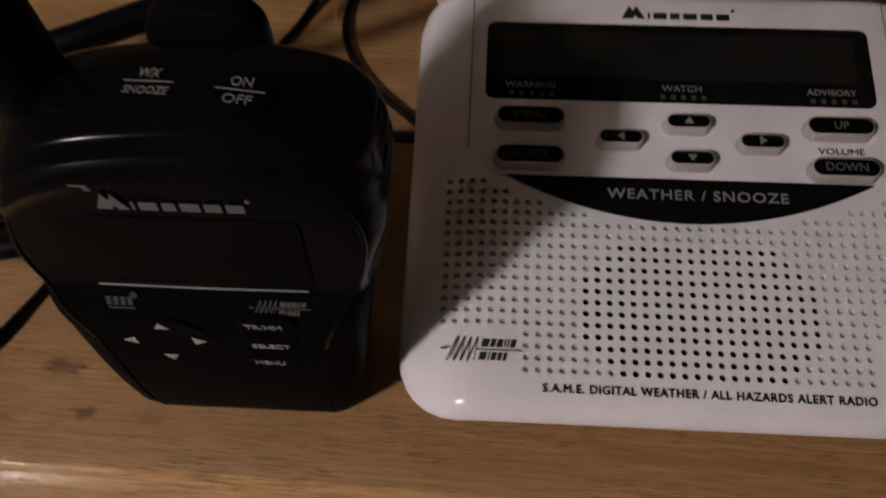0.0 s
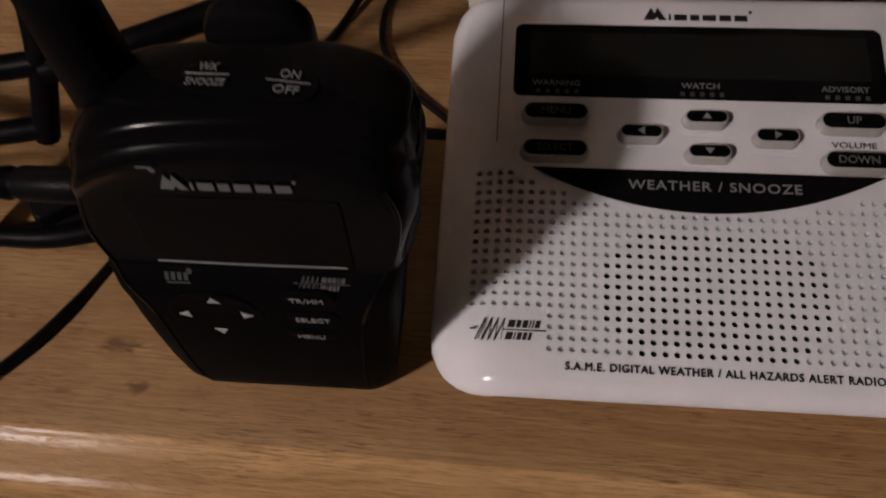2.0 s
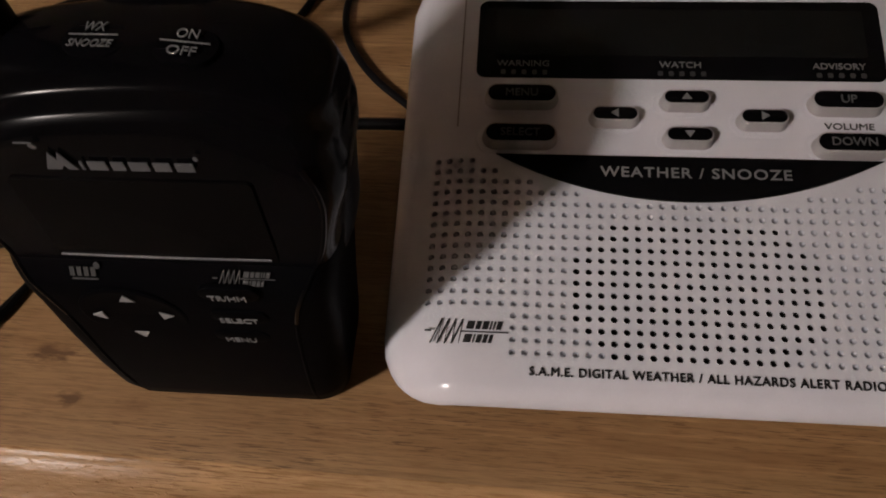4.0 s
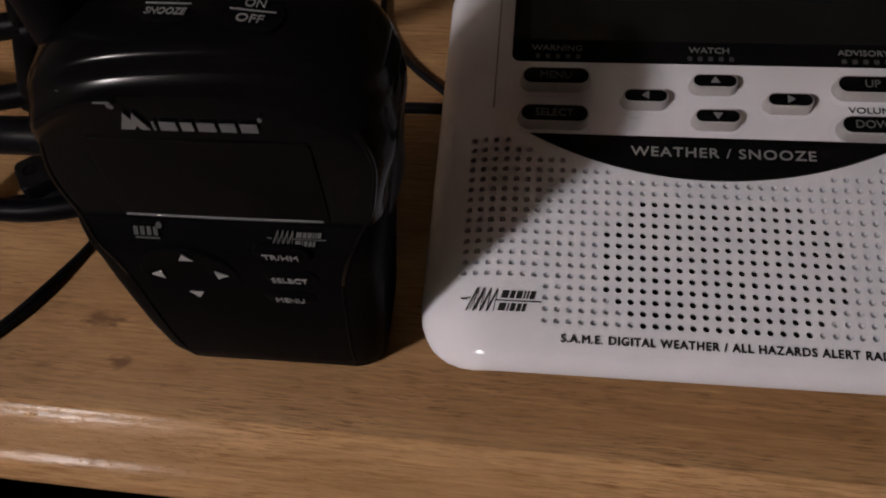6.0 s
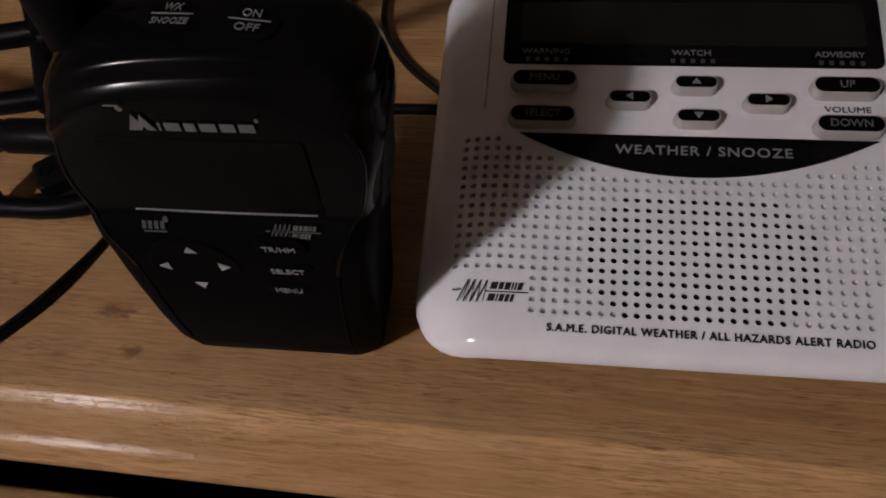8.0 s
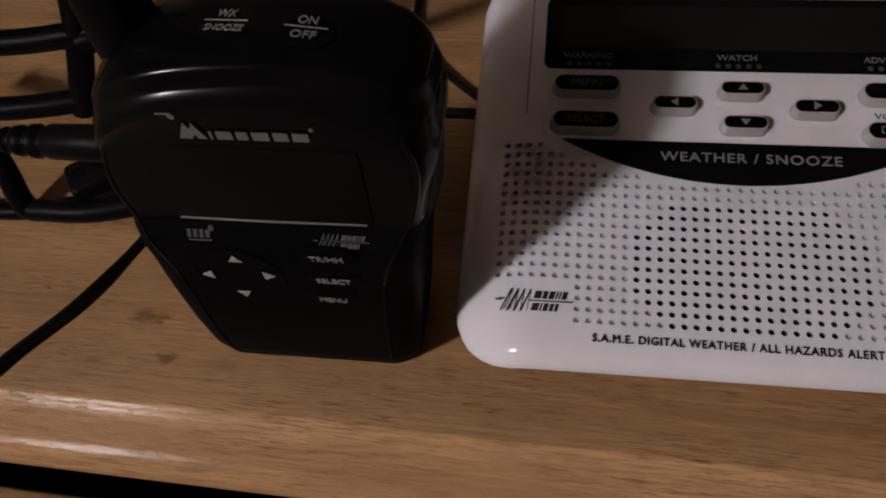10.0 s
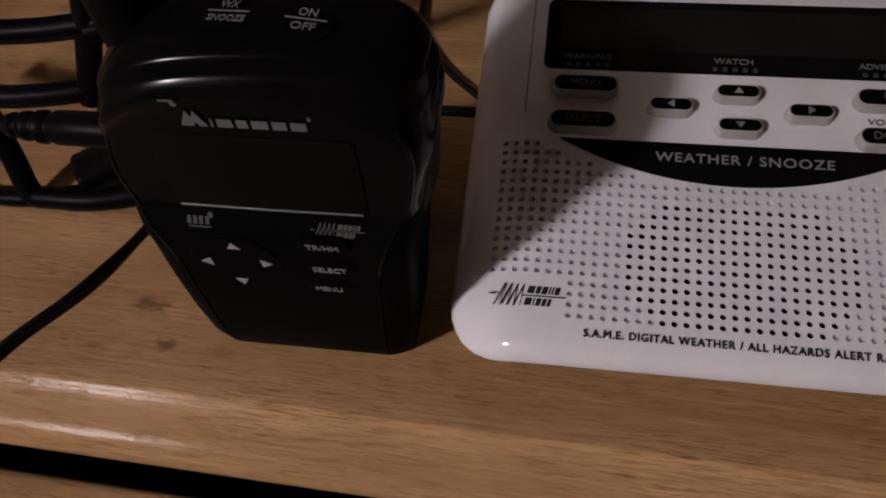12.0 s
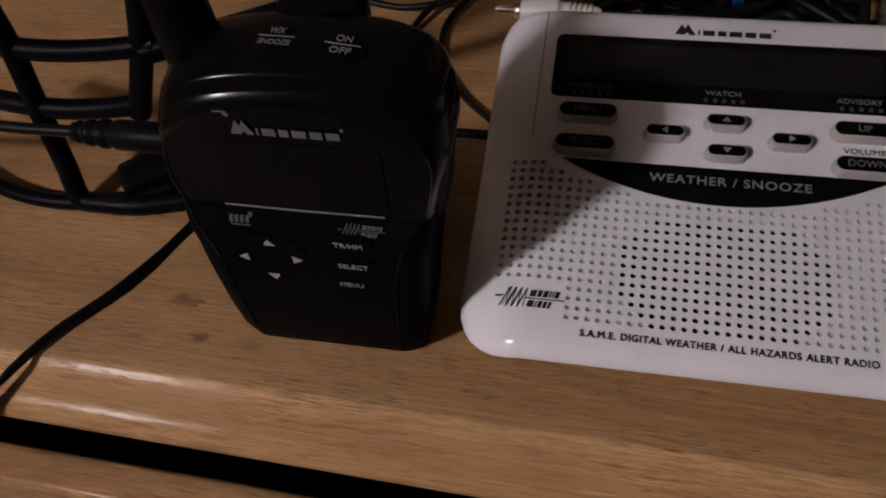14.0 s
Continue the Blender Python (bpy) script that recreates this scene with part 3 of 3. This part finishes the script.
def section(hw, f, yf, yb, deep, n=24, c=10):
    """One level's outline: flat front, elliptical front corners, small round back corners."""
    r = min(0.006, (yb - yf) * 0.3, hw * 0.4)
    pts = [(-f + 2 * f * i / n, yf) for i in range(n)]
    pts += [(f + (hw - f) * math.sin(radians(90 * i / c)), yf + deep * (1 - math.cos(radians(90 * i / c)))) for i in range(c + 1)]
    pts += [(hw - r + r * math.cos(radians(90 * i / 6)), yb - r + r * math.sin(radians(90 * i / 6))) for i in range(7)]
    pts += [(hw - r - 2 * (hw - r) * i / n, yb) for i in range(1, n)]
    pts += [(-hw + r - r * math.sin(radians(90 * i / 6)), yb - r + r * math.cos(radians(90 * i / 6))) for i in range(7)]
    pts += [(-f - (hw - f) * math.cos(radians(90 * i / c)), yf + deep * (1 - math.sin(radians(90 * i / c)))) for i in range(c)]
    return pts


def level(z, column):
    return float(np.interp(z, [s[0] for s in SECTIONS], [s[column] for s in SECTIONS]))


def lean_x(z):
    return -0.0332 + 0.066 * z


def arch(x, z):
    """The top is arched: it falls towards both shoulders."""
    k = min(max((z - 0.080) / 0.030, 0.0), 1.0)
    return z - 0.0140 * (0.24 * (x / 0.037) ** 2 + 0.76 * (x / 0.037) ** 4) * k * k * (3 - 2 * k)


# the brow over the display runs back towards its far shoulder
loops = [[(lean_x(z) + x, y + 0.065 * x * min(max((z - 0.1045) / 0.005, 0.0), 1.0), arch(x, z)) for x, y in section(hw, f, yf, yb, deep)] for z, hw, f, yf, yb, deep in SECTIONS]
bm = lofted(loops)
for f in bm.faces:
    f.material_index = 1 if f.calc_center_median().z < 0.0735 else 0
part("body", bm, (BLACK, BLACK_MATT), hand, "black plastic body with rounded shoulders", 50)


def on_front(x, z, y, pitch=0.0):
    return Matrix.Translation((x, y, z)) @ Matrix.Rotation(radians(90 + pitch), 4, "X")


# display
scr = part("display", slab(rounded_rect(0.0455, 0.0240, 0.0012), -0.0006, 0.0001, 0.0001), LCD_DARK, hand, "blank dark display", at=on_front(-0.0268, 0.0860, 0.0539, -4.3))
part("trim_line", tube([(-0.0490, 0.0530, 0.0749), (-0.027, 0.0528, 0.0749), (-0.0055, 0.0530, 0.0749)], 0.00032, 8, 4), SILVER, hand, "thin silver trim line under the display")
brand_mark(0.0285, 0.0046, INK_LOW, hand, "grey printed twin-peak mark", on_front(-0.0256, 0.1036, 0.0549, -3.5))
part("status_lamp", bars([box_at(0.0002, 0.0006, 0.0032, 0.00028), rounded_pts(0.0014, -0.0004, 0.0007, 0.0009)]), INK_MID, hand, "small grey indicator", at=on_front(-0.0404, 0.1088, 0.0542, 10))
# lower keypad
pad = part("rocker_pad", lofted([[(x, y, z) for x, y in rounded_pts(0, 0, r, r, 28)] for r, z in ((0.0120, -0.0005), (0.0119, 0.0001), (0.0114, 0.00035), (0.0108, 0.00025), (0.0070, 0.0001), (0.002, 0.0001))]), BLACK_MATT, hand, "round black rocker pad", at=on_front(-0.0395, 0.0567, 0.0487, 1.0))
for x, z, turn in ((0.0013, 0.0087, 0), (-0.0077, 0.0005, 90), (0.0077, 0.0013, -90), (-0.0012, -0.0086, 180)):
    part("arrow", bars([[(-0.0017, -0.0012), (0.0017, -0.0012), (0.0, 0.0016)]]), INK_WHITE, pad, "white printed arrow", at=Matrix.Translation((x, z, 0.0005)) @ Matrix.Rotation(radians(turn), 4, "Z"))
for word, x, z, w in (("TR/HM", -0.0154, 0.0684, 0.0078), ("SELECT", -0.0156, 0.0584, 0.0083), ("MENU", -0.0176, 0.0490, 0.0068)):
    k = part("soft_key", slab(rounded_rect(0.0125, 0.0052, 0.0025), -0.0012, 0.00005, 0.00004), BLACK_MATT, hand, "black soft key", at=on_front(x, z, 0.0483, 1.0))
    lettering("printed_word", word, 0.0020, Matrix.Translation((0, 0, 0.0008)), INK_GREY, k, w, 0.006)
part("agency_mark", bars([box_at(x, -0.0001, 0.0010, 0.0020) for x in (-0.0026, -0.0011, 0.0004, 0.0019)] + [rounded_pts(0.0028, 0.0013, 0.0007, 0.0008), box_at(0.0, -0.0017, 0.0056, 0.0004)]), INK_DARK, hand, "grey printed emblem", at=on_front(-0.0450, 0.0719, 0.0508, -36))
part("alert_mark", pulse_mark(0.0128, 0.0036), INK_DIM, hand, "grey pulse mark with plain bars", at=on_front(-0.0116, 0.0715, 0.0505, -36))
# top keys and prints
for a, b, x in (("WX", "SNOOZE", -0.0285), ("ON", "OFF", -0.0135)):
    k = part("top_key", slab(rounded_rect(0.0112, 0.0078, 0.0038), -0.0012, -0.00015, 0.0002), BLACK_MATT, hand, "flush black rubber key", at=Matrix.Translation((x + 0.0004, 0.0692, 0.11872) if a == "WX" else (x + 0.0011, 0.0683, 0.1181)) @ Matrix.Rotation(radians(-1 if a == "WX" else -4), 4, "Z") @ Matrix.Rotation(radians(0 if a == "WX" else 3), 4, "Y"))
    lettering("printed_word", a, 0.0020, Matrix.Translation((0, 0.0021, 0.0004)), INK_TOP, k, 0.0038, 0.003, 0.2 if a == "WX" else 0)
    lettering("printed_word", b, 0.0019 if b == "OFF" else 0.0016, Matrix.Translation((0, -0.0017, 0.0004)), INK_TOP, k, 0.0078 if b == "SNOOZE" else 0.0050, 0.003, 0.2 if a == "WX" else 0)
    part("divider", bars([box_at(0, 0.0003, 0.0086, 0.00018)]), INK_TOP, k, at=Matrix.Translation((0, 0, 0.0004)))
part("aerial", tube([(-0.0530, 0.0740, 0.104), (-0.0532, 0.0742, 0.122), (-0.0535, 0.0745, 0.14), (-0.054, 0.075, 0.17), (-0.0545, 0.0755, 0.26)], [0.0076, 0.0074, 0.0070, 0.0066, 0.0061, 0.0056], 20, 6), RUBBER, hand, "thick black rubber aerial")
clip_shape = [[(x, z, y) for x, z in rounded_rect(0.0225 - i, 0.0300 - i, 0.0070)] for i, y in ((0.003, 0.0838), (0.0008, 0.0844), (0.0, 0.0856), (0.0, 0.0890), (0.001, 0.0904), (0.004, 0.0912))]
part("belt_clip", lofted([[(x, z, y) for x, y, z in lp] for lp in clip_shape]), RUBBER, hand, "broad black belt clip behind the top", at=Matrix.Translation((-0.0228, 0.0, 0.1053)))
# side pads, and the raised rims that run round the front shell
for side in (1, -1):
    pad_rows = []
    for z, wide, out in ((0.0560, 0.0030, 0.0000), (0.0590, 0.0058, 0.0008), (0.0640, 0.0072, 0.0017), (0.0700, 0.0078, 0.0022), (0.0760, 0.0078, 0.0018), (0.0840, 0.0074, 0.0013), (0.0920, 0.0066, 0.0009), (0.0980, 0.0040, 0.0000)):
        x0 = lean_x(z) + side * (level(z, 1) - 0.0012)
        pad_rows.append([(x0 + side * (0.0012 + out) * max(0.0, math.sin(a)) ** 0.6, 0.0715 + wide * math.cos(a), z) for a in (math.pi * k / 14 for k in range(15))])
    part("side_pad", lofted(pad_rows), RUBBER, hand, "raised black rubber side pad")
    for name, levels, finish_mat, words in (("shell_rim", (0.1085, 0.104, 0.098, 0.092, 0.086, 0.081, 0.077, 0.0735, 0.070, 0.066, 0.061, 0.056), BLACK, "glossy raised rim of the front shell"),
                                            ("lower_rim", (0.0555, 0.050, 0.044, 0.030, 0.016, 0.005), BLACK_MATT, "matt lower rim of the front shell")):
        rim = []
        for z in levels:
            f = level(z, 2) + 0.0008
            rim.append((lean_x(z) + side * f, level(z, 3) + 0.0003, arch(f, z)))
        part(name, tube(rim, 0.0006, 8, 5), finish_mat, hand, words)

# power plug in its flank
plug = thing("power_plug", (-0.0625, 0.0685, 0.081), "black moulded power plug in the handheld radio's side", "plug")
part("plug_body", turned([(0.0, 0.004), (0.0042, 0.004), (0.0044, -0.010), (0.0043, -0.021), (0.0036, -0.0222), (0.0036, -0.0232), (0.0042, -0.0240), (0.0041, -0.0258), (0.0033, -0.0266), (0.0033, -0.0276), (0.0038, -0.0284), (0.0036, -0.0302), (0.0029, -0.0310), (0.0029, -0.0318), (0.0033, -0.0325), (0.0027, -0.0345), (0.0, -0.0345)], 20, "X"), RUBBER, plug)
part("power_cord", tube([(-0.033, 0, 0), (-0.05, 0.0005, -0.001), (-0.075, 0.003, -0.004), (-0.11, 0.012, -0.02), (-0.16, 0.035, -0.055), (-0.21, 0.07, -0.0778), (-0.30, 0.12, -0.0778)], 0.0017, 10), CABLE, plug, "thin black cord")

# ---- wire rack ----
rack = thing("wire_rack", (-0.150, 0.165, 0), "black coated wire rack standing on the desk", "rack")
BASE = Vector((-0.150, 0.165, 0))


def rod(name, pts, r):
    return part(name, tube([Vector(p) - BASE for p in pts], r, 12, 6), WIRE, rack)


ring = [(-0.155 + 0.085 * math.cos(radians(a)), 0.1830 + 0.085 * math.sin(radians(a)), 0.0030) for a in range(-168, 20, 12)]
rod("base_ring", ring, 0.0031)
rod("upright", [(-0.104, 0.1035, 0.0036), (-0.122, 0.0992, 0.0036), (-0.138, 0.0988, 0.0036), (-0.1455, 0.0995, 0.0050), (-0.1480, 0.1050, 0.018), (-0.1508, 0.112, 0.040), (-0.1522, 0.118, 0.062), (-0.1542, 0.1215, 0.080), (-0.160, 0.131, 0.13)], 0.0040)
rod("upright", [(-0.115, 0.1165, 0.036), (-0.1135, 0.1172, 0.040), (-0.106, 0.122, 0.062), (-0.099, 0.124, 0.085), (-0.089, 0.128, 0.125)], 0.0040)
rod("crossbar", [(-0.205, 0.124, 0.040), (-0.175, 0.116, 0.040), (-0.146, 0.1125, 0.040), (-0.128, 0.114, 0.040), (-0.112, 0.1175, 0.040)], 0.0038)
rod("crossbar", [(-0.205, 0.130, 0.062), (-0.175, 0.122, 0.062), (-0.146, 0.1185, 0.062), (-0.122, 0.120, 0.062), (-0.100, 0.1225, 0.064)], 0.0038)
rod("rim", [(-0.105, 0.1205, 0.0615), (-0.080, 0.1285, 0.0652), (-0.062, 0.1375, 0.0660), (-0.0420, 0.1478, 0.0668)], 0.0042)
rod("upright", [(-0.0412, 0.1480, 0.064), (-0.0400, 0.1480, 0.076), (-0.0362, 0.148, 0.10), (-0.0320, 0.148, 0.14)], 0.0034)
part("ball_joint", turned([(0.0, -0.004), (0.003, -0.0035), (0.0042, 0.0), (0.003, 0.0035), (0.0, 0.004)], 14), WIRE, rack, at=Matrix.Translation(Vector((-0.0412, 0.1480, 0.067)) - BASE))
bm = lofted([[(x, y, z) for x, y in rounded_rect(0.032 - i, 0.0135 - i, 0.0022)] for i, z in ((0.0015, 0.0), (0.0, 0.0012), (0.0, 0.0100), (0.0006, 0.0108), (0.0018, 0.0112))])
clip = part("foot_clip", bm, RUBBER, rack, "black rubber clip on the base ring", at=Matrix.Translation(Vector((-0.1165, 0.1150, 0.0005)) - BASE) @ Matrix.Rotation(radians(34), 4, "Z"))
for x in (-0.0115, -0.0035):
    part("clip_hole", turned([(0.0, 0.0), (0.0022, 0.0), (0.0024, 0.0003), (0.0017, 0.0003), (0.0015, 0.0001), (0.0, 0.0001)], 16), BLACK_MATT, clip, at=Matrix.Translation((x, 0.0005, 0.0112)))

# ---- cords on the desk ----
def cord(pts, r, label, mat=CABLE, name="cord"):
    b = Vector(pts[0])
    c = tagged(part(name, tube([Vector(p) - b for p in pts], r, 10, 8), mat), label, "cable")
    c.location = b
    return c


ZIP = [(-0.078, 0.145), (-0.090, 0.116), (-0.0975, 0.0985), (-0.1045, 0.0840), (-0.1105, 0.0715), (-0.1172, 0.0612), (-0.1240, 0.0530), (-0.1300, 0.0458), (-0.1370, 0.0350), (-0.1430, 0.0250)]
OVER = [(-0.1495, 0.0160, -0.0025), (-0.158, 0.010, -0.012), (-0.172, 0.006, -0.035), (-0.185, 0.0, -0.10), (-0.19, -0.01, -0.24)]
for side, rise, label in ((-1, 0.0, "thin black cord running over the desk edge"), (1, 0.0012, "second strand of the thin black cord")):
    pts = []
    for k, (x, y) in enumerate(ZIP):
        twist = side * 0.0012 * math.cos(k * 0.55)
        pts.append((x + twist * 0.85, y + twist * 0.5, 0.0018 + rise * (k > 3) - max(0, k - 8) * 0.0012))
    cord(pts + [(x + side * 0.001, y, z) for x, y, z in OVER], 0.00115, label)
cord([(0.018, 0.143, 0.002), (0.0045, 0.1558, 0.002), (-0.0085, 0.1680, 0.002), (-0.0180, 0.1815, 0.002), (-0.0226, 0.195, 0.002), (-0.0224, 0.211, 0.002), (-0.0155, 0.2265, 0.003), (-0.003, 0.241, 0.003), (0.03, 0.262, 0.002)], 0.0013, "black cable curving over the desk beside the white radio")
cord([(-0.075, 0.125, 0.0016), (-0.060, 0.160, 0.0016), (-0.0485, 0.1825, 0.0016), (-0.0395, 0.200, 0.0016), (-0.031, 0.217, 0.0045), (-0.019, 0.231, 0.0050), (-0.004, 0.246, 0.003), (0.02, 0.28, 0.002)], 0.0014, "thin black cable crossing the desk")
cord([(-0.0655, 0.2232, 0.0016), (-0.060, 0.2225, 0.0018), (-0.045, 0.2195, 0.0020), (-0.031, 0.2195, 0.0042), (-0.018, 0.2235, 0.0062), (0.0, 0.235, 0.008), (0.02, 0.243, 0.006)], 0.0015, "black cable lying across the desk")
cord([(-0.06, 0.146, 0.0022), (-0.035, 0.1478, 0.0022), (-0.010, 0.1482, 0.0022), (0.004, 0.1482, 0.0022), (0.03, 0.148, 0.0022)], 0.0020, "black cable passing under the white radio")


def rca_plug(at, turn, mat, label, tail):
    """A moulded phono plug: ribbed grip, shoulder, metal ring and pin, lying along x."""
    p = thing("phono_plug", Matrix.Translation(at) @ Matrix.Rotation(radians(turn), 4, "Z"), label, "plug", "phono plugs behind the radio")
    prof = [(0.0, -0.0165), (0.0052, -0.0165), (0.0056, -0.0155), (0.0056, -0.0020), (0.0047, -0.0010), (0.0044, 0.0010)]
    for k in range(5):
        x = 0.0018 + k * 0.0021
        prof += [(0.0046 - 0.0001 * k, x), (0.0046 - 0.0001 * k, x + 0.0011), (0.0039 - 0.0001 * k, x + 0.0013), (0.0039 - 0.0001 * k, x + 0.0020)]
    prof += [(0.0034, 0.0135), (0.0024, 0.0150), (0.0, 0.0150)]
    part("grip", turned(prof, 20, "X"), mat, p)
    part("contact_ring", turned([(0.0, -0.0192), (0.0030, -0.0192), (0.0034, -0.0186), (0.0034, -0.0166), (0.0, -0.0166)], 18, "X"), CHROME, p, "metal contact ring")
    part("pin", turned([(0.0, -0.0275), (0.0010, -0.0270), (0.0015, -0.0255), (0.0015, -0.0191), (0.0, -0.0191)], 12, "X"), CHROME, p, "metal pin")
    part("lead", tube([(0.0148, 0, 0), (0.022, 0.001, 0.0)] + tail, 0.0019, 10), CABLE, p, "black lead")
    return p


rca_plug((0.0278, 0.1985, 0.0205), -2, IVORY, "white phono plug with metal tip lying behind the radio", [(0.040, 0.006, -0.004), (0.07, 0.012, -0.010), (0.11, 0.03, -0.016)])
rca_plug((0.0205, 0.2100, 0.0235), -7, RED, "red phono plug lying behind the radio", [(0.045, 0.010, -0.004), (0.08, 0.012, -0.013), (0.12, 0.035, -0.020)])
rca_plug((0.0330, 0.2300, 0.0150), -25, YELLOW, "yellow phono plug lying behind the radio", [(0.040, 0.012, -0.004), (0.07, 0.02, -0.010), (0.10, 0.05, -0.012)])
rca_plug((0.1010, 0.2205, 0.0220), 228, BLUE, "blue phono plug lying among black cables", [(0.035, 0.006, -0.004), (0.06, 0.014, -0.014), (0.10, 0.02, -0.015)])
# tangle of black cables behind the radio
rnd = random.Random(7)
for k in range(9):
    y = 0.198 + 0.0052 * k
    z = 0.0030 + 0.0060 * (k % 3)
    x0 = 0.042 + rnd.uniform(-0.006, 0.01)
    reach = 0.0125 if k % 3 else 0.0165
    pts = [(x0, y + rnd.uniform(-0.004, 0.006), z)]
    for s in range(1, 7):
        pts.append((x0 + s * reach + rnd.uniform(-0.003, 0.003), y + rnd.uniform(-0.008, 0.009) - 0.0016 * s * (k < 4), max(0.0030, z + rnd.uniform(-0.003, 0.006))))
    pts.append((x0 + 7 * reach, y - 0.012, 0.0030))
    cord(pts, rnd.choice((0.0021, 0.0025, 0.0029)), "black cable in a loose tangle behind the radio")
cord([(0.078, 0.212, 0.006), (0.095, 0.2215, 0.014), (0.112, 0.2235, 0.016), (0.123, 0.2145, 0.016), (0.136, 0.2055, 0.014), (0.150, 0.199, 0.008), (0.165, 0.196, 0.0024)], 0.0024, "black cable slanting over the tangle behind the radio")
cord([(0.150, 0.285, 0.0026), (0.146, 0.255, 0.0080), (0.145, 0.230, 0.0130), (0.144, 0.216, 0.0125), (0.1425, 0.204, 0.0080), (0.139, 0.194, 0.0026)], 0.0024, "thick black cable running back from the radio")
cord([(0.104, 0.245, 0.0030), (0.116, 0.2345, 0.0110), (0.127, 0.2285, 0.0150), (0.137, 0.2245, 0.0180), (0.150, 0.2225, 0.0170), (0.168, 0.224, 0.0080), (0.185, 0.230, 0.0030)], 0.0029, "thick glossy black cable behind the radio")
cord([(0.060, 0.204, 0.019), (0.072, 0.197, 0.023), (0.086, 0.198, 0.023), (0.098, 0.206, 0.020), (0.108, 0.218, 0.014), (0.112, 0.24, 0.01)], 0.0026, "black cable looped behind the radio")
